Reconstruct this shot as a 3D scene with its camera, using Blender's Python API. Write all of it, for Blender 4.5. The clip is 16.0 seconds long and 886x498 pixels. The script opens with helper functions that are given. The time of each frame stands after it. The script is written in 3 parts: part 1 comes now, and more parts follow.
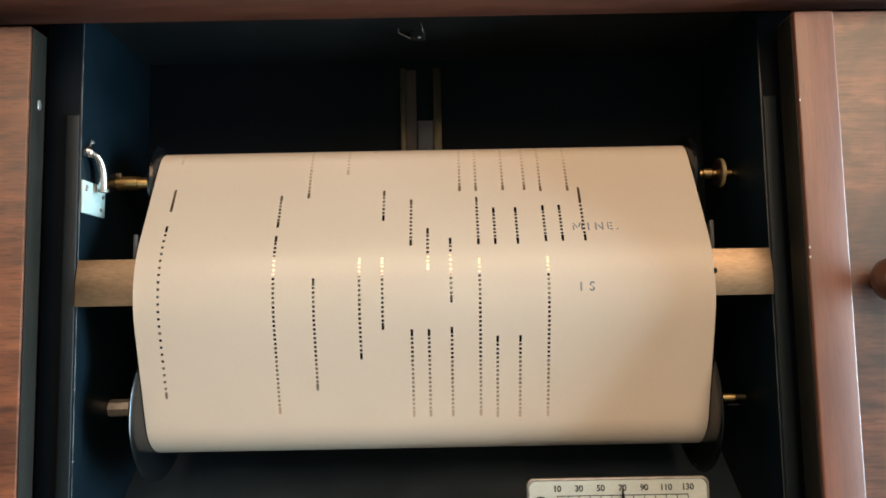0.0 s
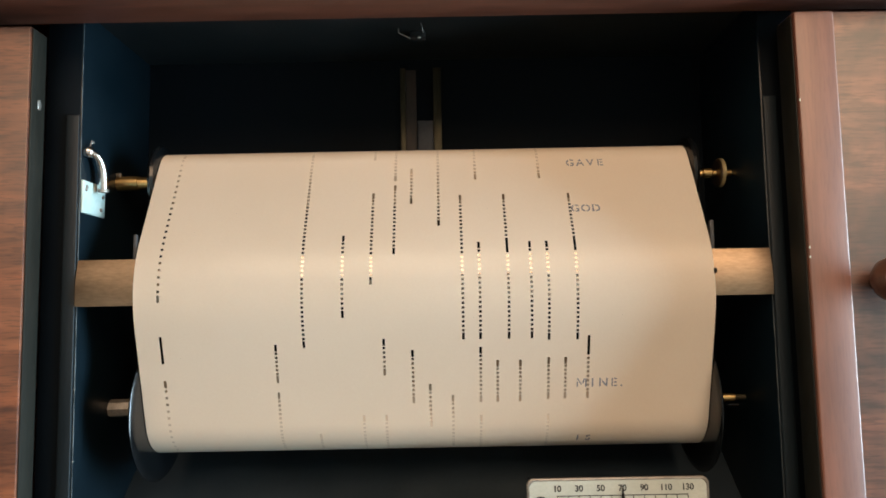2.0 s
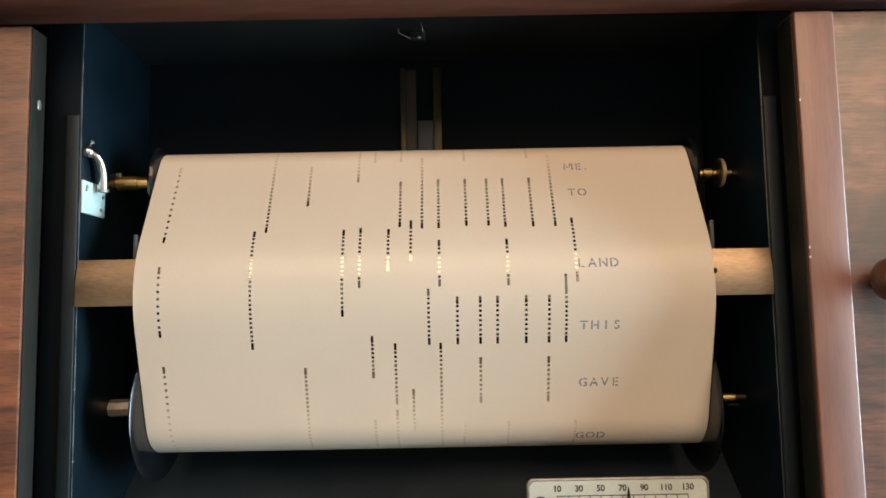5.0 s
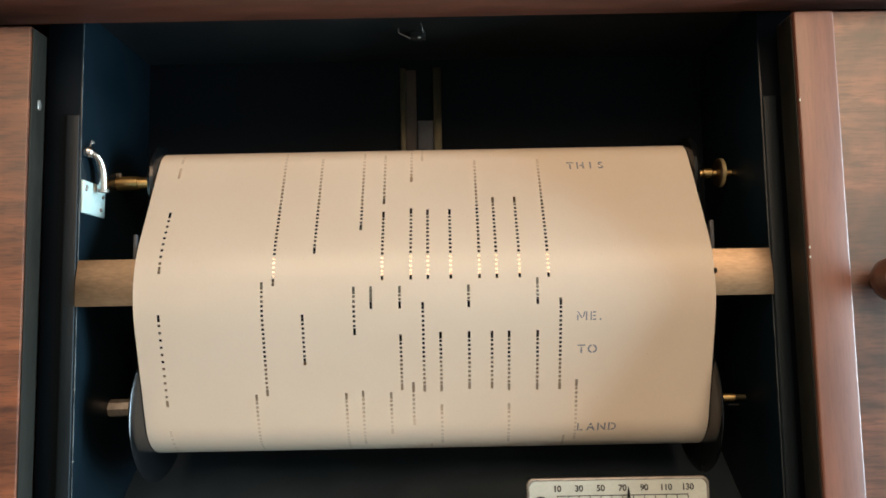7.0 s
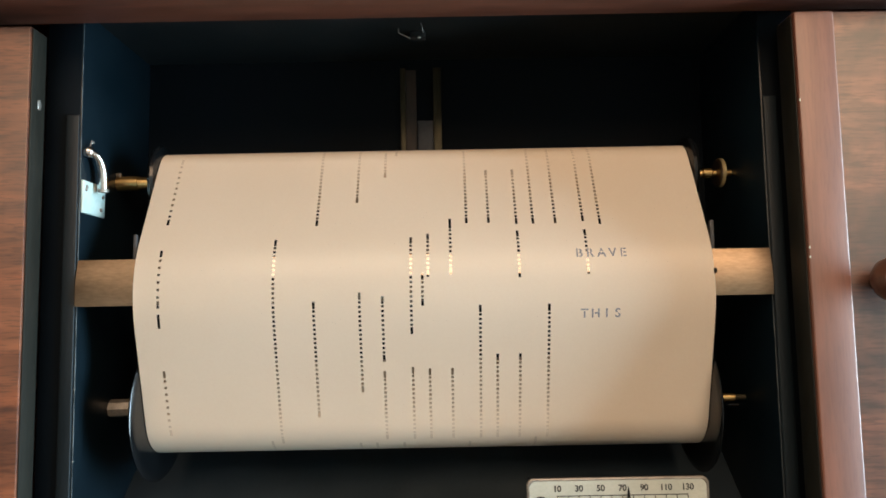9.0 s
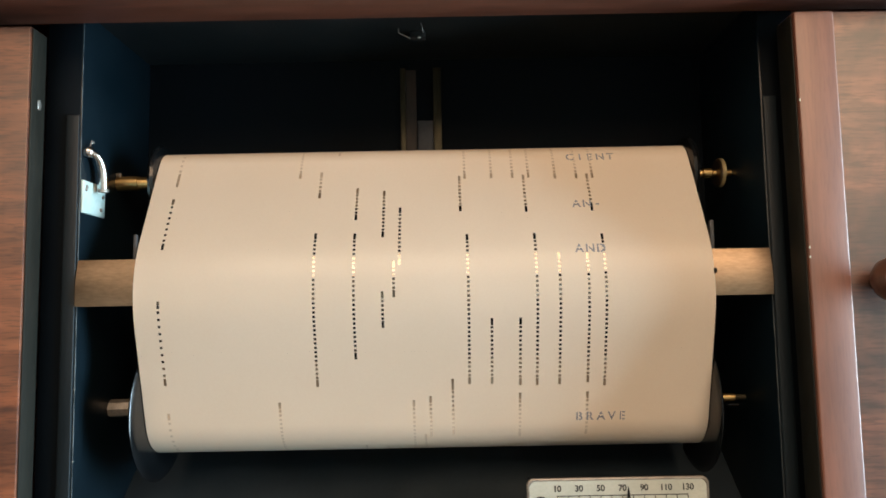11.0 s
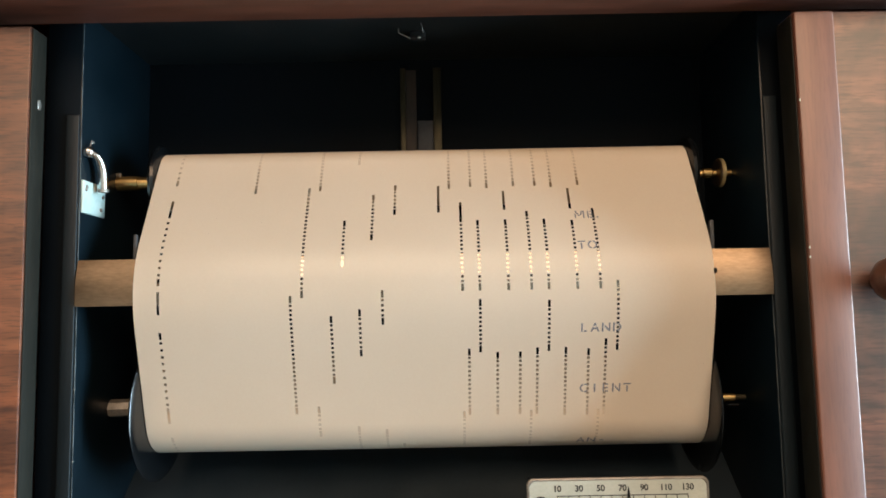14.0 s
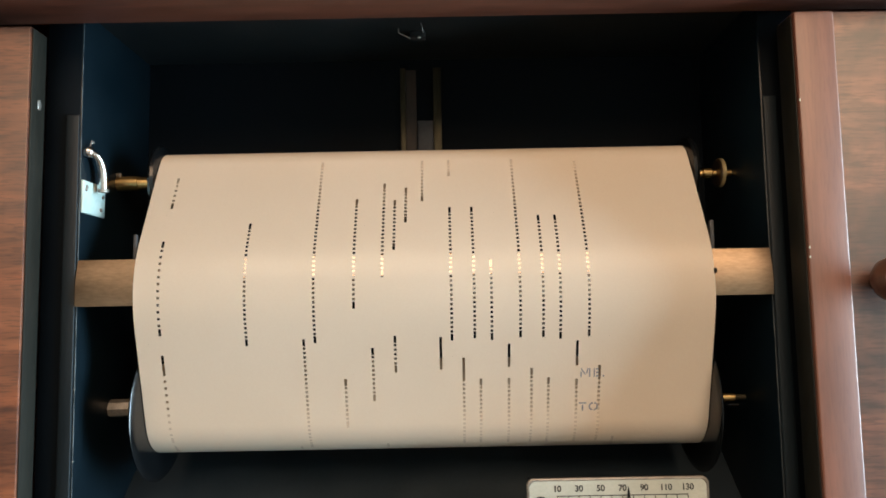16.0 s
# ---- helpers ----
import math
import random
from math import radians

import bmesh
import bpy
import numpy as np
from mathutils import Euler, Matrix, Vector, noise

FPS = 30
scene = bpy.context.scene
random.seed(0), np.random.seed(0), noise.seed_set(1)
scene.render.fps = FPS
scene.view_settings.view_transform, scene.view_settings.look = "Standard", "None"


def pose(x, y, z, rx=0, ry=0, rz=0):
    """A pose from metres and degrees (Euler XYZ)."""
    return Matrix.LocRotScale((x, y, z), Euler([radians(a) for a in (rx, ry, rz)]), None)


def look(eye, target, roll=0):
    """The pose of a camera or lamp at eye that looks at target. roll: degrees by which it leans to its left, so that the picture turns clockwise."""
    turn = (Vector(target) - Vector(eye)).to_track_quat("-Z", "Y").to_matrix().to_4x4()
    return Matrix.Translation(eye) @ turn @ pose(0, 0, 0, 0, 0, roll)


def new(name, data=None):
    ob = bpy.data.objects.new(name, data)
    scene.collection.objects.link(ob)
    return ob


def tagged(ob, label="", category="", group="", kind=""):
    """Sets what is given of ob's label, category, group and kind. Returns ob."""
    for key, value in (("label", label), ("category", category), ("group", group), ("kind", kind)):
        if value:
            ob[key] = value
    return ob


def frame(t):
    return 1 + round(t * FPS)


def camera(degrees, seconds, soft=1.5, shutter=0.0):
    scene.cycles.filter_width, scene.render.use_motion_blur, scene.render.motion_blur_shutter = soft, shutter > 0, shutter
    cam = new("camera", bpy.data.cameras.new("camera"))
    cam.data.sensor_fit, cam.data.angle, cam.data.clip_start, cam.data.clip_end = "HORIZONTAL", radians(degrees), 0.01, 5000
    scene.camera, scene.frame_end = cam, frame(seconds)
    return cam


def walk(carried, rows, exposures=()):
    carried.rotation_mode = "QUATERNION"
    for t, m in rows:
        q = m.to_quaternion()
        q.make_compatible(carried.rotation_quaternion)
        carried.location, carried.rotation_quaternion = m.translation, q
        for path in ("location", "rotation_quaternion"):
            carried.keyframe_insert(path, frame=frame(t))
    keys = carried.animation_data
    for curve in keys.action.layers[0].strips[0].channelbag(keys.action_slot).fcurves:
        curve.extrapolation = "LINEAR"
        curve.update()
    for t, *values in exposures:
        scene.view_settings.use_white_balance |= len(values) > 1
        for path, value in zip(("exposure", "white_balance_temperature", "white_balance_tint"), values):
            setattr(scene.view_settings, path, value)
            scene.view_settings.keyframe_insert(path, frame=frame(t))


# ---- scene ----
# ---- camera: a phone held still before an open spool box of a player piano ----
EYE = 1.15                                    # height of the lens over the room's floor
cam = camera(65, 16.0, soft=1.7)
CAM = Matrix.Translation((0.0096, 0, EYE)) @ pose(0, 0, 0, 95, 0, 0) @ pose(0, 0, 0, 0, 0, -1.05)
walk(cam, [(0.0, CAM), (16.0, CAM)], exposures=[(0.0, 0.0), (16.0, 0.0)])

# ---- light: daylight from windows behind the camera ----
world = bpy.data.worlds.new("world")
scene.world = world
world.use_nodes = True
wn = world.node_tree.nodes
sky = wn.new("ShaderNodeTexSky")
sky.sky_type, sky.sun_disc = "NISHITA", False
sky.sun_elevation, sky.sun_rotation = radians(35), radians(200)
world.node_tree.links.new(sky.outputs[0], wn["Background"].inputs[0])
wn["Background"].inputs[1].default_value = 0.12

# two window openings: a cool one in the east wall (y0, y1, z0, z1), a warm curtained one high in the south wall (x0, x1, z0, z1)
COOL, WARM = (-0.30, 0.32, EYE - 0.70, EYE + 0.50), (-0.62, 0.98, EYE + 0.46, EYE + 1.20)
EAST, SOUTH = 1.45, -1.1


def window_light(name, at, size, energy, color, toward):
    lamp = bpy.data.lights.new(name, "AREA")
    lamp.shape, lamp.size, lamp.size_y = "RECTANGLE", *size
    lamp.energy, lamp.color = energy, color
    new(name, lamp).matrix_world = look(at, toward)


window_light("cool_window_light", (EAST + 0.05, (COOL[0] + COOL[1]) / 2, (COOL[2] + COOL[3]) / 2), (COOL[1] - COOL[0], COOL[3] - COOL[2]),
             85.0, (0.614, 0.853, 1.0), (-0.1, 0.2, EYE))
window_light("warm_window_light", ((WARM[0] + WARM[1]) / 2, SOUTH - 0.05, (WARM[2] + WARM[3]) / 2), (WARM[1] - WARM[0], WARM[3] - WARM[2]),
             26.5, (1.0, 0.655, 0.385), (0.0, 0.4, EYE))


# ---- materials ----
def nodes_of(name):
    m = bpy.data.materials.new(name)
    m.use_nodes = True
    return m, m.node_tree.nodes, m.node_tree.links, m.node_tree.nodes["Principled BSDF"]


def mix_ramp(n, fac, stops):
    ramp = n.new("ShaderNodeValToRGB")
    e = ramp.color_ramp.elements
    e[0].position, e[0].color = stops[0][0], (*stops[0][1], 1)
    e[1].position, e[1].color = stops[-1][0], (*stops[-1][1], 1)
    for p, c in stops[1:-1]:
        e.new(p).color = (*c, 1)
    return ramp


def surface(name, a, b, rough=0.5, metal=0.0, scale=40.0, stretch=(1, 1, 1), fine=400.0, bump=0.1, depth=0.0003,
            coat=0.0, rough_var=0.12, spec=0.5):
    """Two tones mixed by noise at two scales, with roughness variation and fine relief."""
    m, n, l, bsdf = nodes_of(name)
    co, mp = n.new("ShaderNodeTexCoord"), n.new("ShaderNodeMapping")
    mp.inputs["Scale"].default_value = stretch
    l.new(co.outputs["Object"], mp.inputs[0])
    big, small = n.new("ShaderNodeTexNoise"), n.new("ShaderNodeTexNoise")
    for t, s in ((big, scale), (small, fine)):
        t.inputs["Scale"].default_value, t.inputs["Detail"].default_value = s, 5
        l.new(mp.outputs[0], t.inputs["Vector"])
    mix = n.new("ShaderNodeMath")
    mix.operation, mix.inputs[1].default_value = "MULTIPLY_ADD", 0.35
    l.new(small.outputs[0], mix.inputs[0])
    half = n.new("ShaderNodeMath")
    half.operation, half.inputs[1].default_value = "MULTIPLY", 0.65
    l.new(big.outputs[0], half.inputs[0])
    l.new(half.outputs[0], mix.inputs[2])
    ramp = mix_ramp(n, None, [(0.34, a), (0.66, b)])
    l.new(mix.outputs[0], ramp.inputs[0])
    l.new(ramp.outputs[0], bsdf.inputs["Base Color"])
    mr = n.new("ShaderNodeMapRange")
    mr.inputs[3].default_value, mr.inputs[4].default_value = max(rough - rough_var, 0.02), min(rough + rough_var, 1)
    l.new(big.outputs[0], mr.inputs[0])
    l.new(mr.outputs[0], bsdf.inputs["Roughness"])
    bsdf.inputs["Metallic"].default_value = metal
    bsdf.inputs["Specular IOR Level"].default_value = spec
    bsdf.inputs["Coat Weight"].default_value, bsdf.inputs["Coat Roughness"].default_value = coat, 0.12
    if bump:
        bp = n.new("ShaderNodeBump")
        bp.inputs["Strength"].default_value, bp.inputs["Distance"].default_value = bump, depth
        l.new(small.outputs[0], bp.inputs["Height"])
        l.new(bp.outputs[0], bsdf.inputs["Normal"])
    return m


def mahogany(name, stops, rough=0.32, coat=0.5, along="x", pores=0.5, size=1.0, haze=0.3, figure=None):
    """Ribbon-figured mahogany veneer: fine grain one way, short dark pores, wide soft bands."""
    m, n, l, bsdf = nodes_of(name)
    co = n.new("ShaderNodeTexCoord")

    def tex(scale, stretch, detail, warp=0.0):
        mp, t = n.new("ShaderNodeMapping"), n.new("ShaderNodeTexNoise")
        mp.inputs["Scale"].default_value = (stretch, 1, 1) if along == "x" else (1, 1, stretch)
        l.new(co.outputs["Object"], mp.inputs[0])
        l.new(mp.outputs[0], t.inputs["Vector"])
        t.inputs["Scale"].default_value, t.inputs["Detail"].default_value = scale * size, detail
        t.inputs["Distortion"].default_value = warp
        return t
    band, grain, pore = tex(30, 0.22, 5, 0.5), tex(240, 0.08, 6, 0.3), tex(1100, 0.10, 4)
    a = n.new("ShaderNodeMath")
    a.operation, a.inputs[1].default_value = "MULTIPLY_ADD", 0.42
    b = n.new("ShaderNodeMath")
    b.operation, b.inputs[1].default_value = "MULTIPLY", 0.58
    l.new(band.outputs[0], b.inputs[0])
    l.new(grain.outputs[0], a.inputs[0])
    l.new(b.outputs[0], a.inputs[2])
    ramp = mix_ramp(n, None, stops)
    l.new(a.outputs[0], ramp.inputs[0])
    pr = mix_ramp(n, None, [(0.38, (0.40, 0.34, 0.30)), (0.50, (1, 1, 1))])
    l.new(pore.outputs[0], pr.inputs[0])
    mul = n.new("ShaderNodeMix")
    mul.data_type, mul.blend_type = "RGBA", "MULTIPLY"
    mul.inputs[0].default_value = pores
    l.new(ramp.outputs[0], mul.inputs[6])
    l.new(pr.outputs[0], mul.inputs[7])
    color = mul.outputs[2]
    if figure:
        scale, stretch, dark, light = figure
        blotch = tex(scale, stretch, 3, 0.8)
        tone = mix_ramp(n, None, [(0.36, dark), (0.50, (0.9, 0.9, 0.9)), (0.64, light)])
        l.new(blotch.outputs[0], tone.inputs[0])
        shade = n.new("ShaderNodeMix")
        shade.data_type, shade.blend_type = "RGBA", "MULTIPLY"
        shade.inputs[0].default_value = 1.0
        l.new(color, shade.inputs[6])
        l.new(tone.outputs[0], shade.inputs[7])
        color = shade.outputs[2]
    l.new(color, bsdf.inputs["Base Color"])
    mr = n.new("ShaderNodeMapRange")
    mr.inputs[3].default_value, mr.inputs[4].default_value = rough - 0.06, rough + 0.12
    l.new(band.outputs[0], mr.inputs[0])
    l.new(mr.outputs[0], bsdf.inputs["Roughness"])
    bp = n.new("ShaderNodeBump")
    bp.inputs["Strength"].default_value, bp.inputs["Distance"].default_value = 0.12, 0.00015
    l.new(pore.outputs[0], bp.inputs["Height"])
    l.new(bp.outputs[0], bsdf.inputs["Normal"])
    bsdf.inputs["Coat Weight"].default_value, bsdf.inputs["Coat Roughness"].default_value = coat, haze
    return m


# the paper's way, in the plane across the rolls (y into the box, z up from the lens)
SUP, R_SUP = (0.38459, 0.07352), 0.01567        # supply roll
BAR, R_BAR = (0.3993, 0.0105), 0.058        # rounded face of the tracker bar
TAK, R_TAK = (0.3820, -0.0498), 0.0236       # take-up spool
E_UP, E_LOW = radians(27.713), radians(-17.302)  # lift of the paper's face above and below the bar
PAPER_W = 0.28575


def paper_material():
    """Cream roll paper. The strips share one smooth normal, that of the curved web they make up."""
    m, n, l, bsdf = nodes_of("roll_paper")

    def op(kind, a, b=None, c=None):
        x = n.new("ShaderNodeMath")
        x.operation = kind
        for i, v in enumerate((a, b, c)):
            if v is None:
                continue
            if isinstance(v, (int, float)):
                x.inputs[i].default_value = v
            else:
                l.new(v, x.inputs[i])
        return x.outputs[0]
    geo, sep = n.new("ShaderNodeNewGeometry"), n.new("ShaderNodeSeparateXYZ")
    l.new(geo.outputs["Position"], sep.inputs[0])
    z = op("SUBTRACT", sep.outputs[2], EYE)
    over = op("DIVIDE", op("SUBTRACT", z, BAR[1]), R_BAR)
    over = op("MINIMUM", op("MAXIMUM", over, math.sin(E_LOW)), math.sin(E_UP))
    over = op("MAXIMUM", over, op("DIVIDE", op("SUBTRACT", z, SUP[1]), R_SUP))
    over = op("MINIMUM", over, op("DIVIDE", op("SUBTRACT", z, TAK[1]), R_TAK))
    wave, wide = n.new("ShaderNodeTexNoise"), n.new("ShaderNodeMapping")
    wide.inputs["Scale"].default_value = (2.0, 0.0, 330.0)
    wave.inputs["Scale"].default_value, wave.inputs["Detail"].default_value = 1.0, 3
    l.new(geo.outputs["Position"], wide.inputs[0])
    l.new(wide.outputs[0], wave.inputs["Vector"])
    over = op("MULTIPLY_ADD", op("SUBTRACT", wave.outputs[0], 0.5), 0.05, over)
    over = op("MINIMUM", op("MAXIMUM", over, -0.999), 0.999)
    out = op("MULTIPLY", op("SQRT", op("SUBTRACT", 1.0, op("MULTIPLY", over, over))), -1.0)
    com = n.new("ShaderNodeCombineXYZ")
    l.new(out, com.inputs[1])
    l.new(over, com.inputs[2])
    co = n.new("ShaderNodeTexCoord")
    rnd = n.new("ShaderNodeObjectInfo")
    off = n.new("ShaderNodeVectorMath")
    off.operation = "ADD"
    l.new(co.outputs["Object"], off.inputs[0])
    l.new(rnd.outputs["Random"], off.inputs[1])
    fibre, mottle = n.new("ShaderNodeTexNoise"), n.new("ShaderNodeTexNoise")
    fibre.inputs["Scale"].default_value, mottle.inputs["Scale"].default_value = 900, 18
    l.new(off.outputs[0], fibre.inputs["Vector"])
    l.new(geo.outputs["Position"], mottle.inputs["Vector"])
    ramp = mix_ramp(n, None, [(0.3, (0.835, 0.735, 0.605)), (0.7, (0.875, 0.780, 0.655))])
    l.new(op("MULTIPLY_ADD", fibre.outputs[0], 0.4, op("MULTIPLY", mottle.outputs[0], 0.6)), ramp.inputs[0])
    l.new(ramp.outputs[0], bsdf.inputs["Base Color"])
    bsdf.inputs["Roughness"].default_value = 0.26
    bsdf.inputs["Specular IOR Level"].default_value = 0.34
    l.new(com.outputs[0], bsdf.inputs["Normal"])
    thin, both = n.new("ShaderNodeBsdfTranslucent"), n.new("ShaderNodeMixShader")
    l.new(ramp.outputs[0], thin.inputs["Color"])
    l.new(com.outputs[0], thin.inputs["Normal"])
    both.inputs[0].default_value = 0.44
    l.new(bsdf.outputs[0], both.inputs[1])
    l.new(thin.outputs[0], both.inputs[2])
    l.new(both.outputs[0], n["Material Output"].inputs[0])
    return m


PAPER = paper_material()
WOUND = surface("wound_paper", (0.56, 0.475, 0.375), (0.62, 0.53, 0.425), rough=0.6, fine=1500, scale=200)
INK = surface("faded_blue_ink", (0.05, 0.072, 0.12), (0.33, 0.335, 0.35), rough=0.7, scale=420, fine=2500, bump=0)
BRASS = surface("aged_brass", (0.17, 0.122, 0.080), (0.32, 0.240, 0.165), rough=0.38, metal=1.0, scale=60,
                stretch=(0.3, 1, 1), fine=900, bump=0.08, depth=0.0001)
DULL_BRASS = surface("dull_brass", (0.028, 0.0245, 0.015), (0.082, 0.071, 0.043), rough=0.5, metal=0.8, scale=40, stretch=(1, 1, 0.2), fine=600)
STEEL = surface("nickel_plate", (0.50, 0.48, 0.46), (0.74, 0.72, 0.70), rough=0.22, metal=1.0, scale=200, fine=1500, bump=0.04, depth=0.0001)
GREY_STEEL = surface("dull_grey_steel", (0.16, 0.15, 0.14), (0.30, 0.28, 0.25), rough=0.45, metal=0.7, scale=200, fine=1500)
DARK_STEEL = surface("dark_grey_steel", (0.026, 0.029, 0.034), (0.052, 0.057, 0.064), rough=0.6, metal=0.2, scale=150, fine=900)
PLATE = surface("pale_plated_bracket", (0.40, 0.53, 0.51), (0.54, 0.66, 0.64), rough=0.4, metal=0.1, scale=120, fine=900)
NAVY = surface("navy_black_lacquer", (0.0015, 0.0052, 0.0082), (0.0040, 0.0100, 0.0150), rough=0.36, scale=22, fine=500, bump=0.06, spec=0.28)
BLACK = surface("black_lacquer", (0.0045, 0.0078, 0.0096), (0.0115, 0.0160, 0.0185), rough=0.48, scale=30, fine=600, bump=0.05)
GREYED = surface("dusty_black_board", (0.006, 0.0120, 0.0168), (0.0125, 0.0215, 0.0285), rough=0.5, scale=30, fine=500, bump=0.05)
MATT = surface("matt_navy_black", (0.0006, 0.0022, 0.0040), (0.0014, 0.0039, 0.0064), rough=0.75, scale=22, fine=500, bump=0.06, spec=0.12)
FLANGE = surface("black_bakelite", (0.0018, 0.0024, 0.0030), (0.0046, 0.0056, 0.0066), rough=0.22, scale=80, fine=900, bump=0.03)
EDGE = surface("stained_door_edge", (0.008, 0.0080, 0.0062), (0.0155, 0.0150, 0.0118), rough=0.55, scale=50, stretch=(1, 1, 0.15), fine=500, spec=0.2)
WOOD = mahogany("mahogany_veneer", [(0.38, (0.036, 0.0115, 0.0064)), (0.45, (0.078, 0.024, 0.0108)), (0.53, (0.126, 0.039, 0.016)), (0.64, (0.182, 0.061, 0.026))], rough=0.42, coat=0.25, pores=0.7, figure=(34, 0.35, (0.50, 0.46, 0.44), (1.45, 1.32, 1.22)))
STILE = mahogany("mahogany_edge_band", [(0.36, (0.105, 0.036, 0.021)), (0.64, (0.175, 0.064, 0.036))], rough=0.40, along="z", pores=0.25, coat=0.6, haze=0.42)
# wood figure greyed in colour to carry the door's hazy reflection too
GLOSSY = mahogany("polished_hazed_mahogany", [(0.36, (0.050, 0.0195, 0.0125)), (0.47, (0.084, 0.0325, 0.0190)), (0.55, (0.120, 0.047, 0.0265)), (0.66, (0.160, 0.067, 0.038))], rough=0.40, coat=1.0, pores=0.7, haze=0.42, figure=(52, 0.65, (0.46, 0.47, 0.50), (1.45, 1.38, 1.32)))
RAIL = mahogany("dark_mahogany", [(0.36, (0.075, 0.026, 0.016)), (0.64, (0.17, 0.062, 0.038))], rough=0.4, pores=0.3)
WEBWOOD = surface("dark_brown_channel", (0.010, 0.006, 0.0035), (0.035, 0.019, 0.010), rough=0.6, scale=60, stretch=(1, 1, 0.2), fine=700)
# brass whitened so the holes show the window's glint as colour
WHITENED = surface("glint_white_brass", (0.20, 0.178, 0.155), (0.29, 0.262, 0.230), rough=0.16, metal=1.0, scale=60, stretch=(0.3, 1, 1), fine=900, bump=0.05, depth=0.0001)
SLEEVE = surface("satin_brass", (0.40, 0.27, 0.105), (0.66, 0.48, 0.21), rough=0.38, metal=1.0, scale=200, fine=1500, bump=0.05, depth=0.0001)
# paler brass for the collar's rim, with the light on it painted in
LIT_BRASS = surface("lit_rim_brass", (0.26, 0.205, 0.10), (0.44, 0.36, 0.19), rough=0.5, metal=0.55, scale=200, fine=1500)
# grey that stands in for the room's reflection on the cheek fronts
STREAK = surface("grey_reflection_streak", (0.0030, 0.0068, 0.0095), (0.0075, 0.0135, 0.0175), rough=0.5, spec=0.3, scale=60, stretch=(1, 1, 0.15), fine=700, bump=0.05)
GLINT = surface("worn_lacquer_glint", (0.010, 0.016, 0.020), (0.07, 0.085, 0.09), rough=0.5, scale=160, fine=900, bump=0)
KNOB = surface("dark_turned_wood", (0.035, 0.013, 0.007), (0.09, 0.035, 0.018), rough=0.35, scale=90, fine=800)
ENAMEL = surface("silvered_scale_face", (0.40, 0.425, 0.375), (0.51, 0.53, 0.475), rough=0.4, metal=0.25, scale=60, fine=900)
MARK = surface("black_print", (0.012, 0.012, 0.012), (0.03, 0.03, 0.03), rough=0.6, bump=0)
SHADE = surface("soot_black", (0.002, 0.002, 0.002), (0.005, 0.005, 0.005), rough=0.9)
WALLP = surface("room_plaster", (0.52, 0.44, 0.36), (0.62, 0.54, 0.45), rough=0.85, scale=3, fine=60)
FLOORM = mahogany("room_floor_boards", [(0.3, (0.16, 0.09, 0.05)), (0.7, (0.30, 0.18, 0.10))], rough=0.45, coat=0.1)


# ---- mesh helpers ----
def block(bm, x0, x1, y0, y1, z0, z1, bevel=0.0, seg=2):
    """A box; z is taken from the lens's height."""
    v = [bm.verts.new((x, y, z + EYE)) for x in (x0, x1) for y in (y0, y1) for z in (z0, z1)]
    fs = [bm.faces.new([v[i] for i in q]) for q in ((0, 1, 3, 2), (4, 6, 7, 5), (0, 4, 5, 1), (2, 3, 7, 6), (0, 2, 6, 4), (1, 5, 7, 3))]
    if bevel:
        edges = list({e for f_ in fs for e in f_.edges})
        bmesh.ops.bevel(bm, geom=edges, offset=bevel, segments=seg, profile=0.5, affect="EDGES")
    return bm


def turned(bm, axis_yz, profile, n=48, x0=0.0):
    """A body of revolution about a line along x: profile of (x, radius)."""
    rings = []
    for x, r in profile:
        rings.append([bm.verts.new((x0 + x, axis_yz[0] + r * math.cos(k * math.tau / n), EYE + axis_yz[1] + r * math.sin(k * math.tau / n)))
                      for k in range(n)])
    for a, b in zip(rings, rings[1:]):
        for k in range(n):
            bm.faces.new((a[k], a[(k + 1) % n], b[(k + 1) % n], b[k]))
    bm.faces.new(rings[0])
    bm.faces.new(rings[-1][::-1])
    return bm


def tube(bm, pts, r, n=12):
    """A bent round rod through the points; r may be a list."""
    pts = [Vector((p[0], p[1], p[2] + EYE)) for p in pts]
    rs = r if isinstance(r, (list, tuple)) else [r] * len(pts)
    rings, side = [], None
    for i, p in enumerate(pts):
        d = (pts[min(i + 1, len(pts) - 1)] - pts[max(i - 1, 0)]).normalized()
        if side is None:
            side = d.orthogonal().normalized()
        side = (side - d * side.dot(d)).normalized()
        up = d.cross(side)
        rings.append([bm.verts.new(p + rs[i] * (side * math.cos(k * math.tau / n) + up * math.sin(k * math.tau / n))) for k in range(n)])
    for a, b in zip(rings, rings[1:]):
        for k in range(n):
            bm.faces.new((a[k], a[(k + 1) % n], b[(k + 1) % n], b[k]))
    bm.faces.new(rings[0][::-1])
    bm.faces.new(rings[-1])
    return bm


def mesh_of(name, bm, material, smooth=True):
    bmesh.ops.recalc_face_normals(bm, faces=bm.faces)
    me = bpy.data.meshes.new(name)
    bm.to_mesh(me)
    bm.free()
    me.materials.append(material)
    if smooth:
        for p in me.polygons:
            p.use_smooth = True
        me.set_sharp_from_angle(angle=radians(35))
    return me


def part(name, bm, material, parent=None, label=""):
    ob = new(name, mesh_of(name, bm, material))
    if parent is not None:
        ob.parent = parent
        ob.matrix_parent_inverse = (parent.parent or parent).matrix_basis.inverted() if parent.type == "EMPTY" else Matrix()
    return tagged(ob, label) if label else ob


def solid(name, bm, material, label, category, kind="", group=""):
    return tagged(part(name, bm, material), label, category, group, kind)


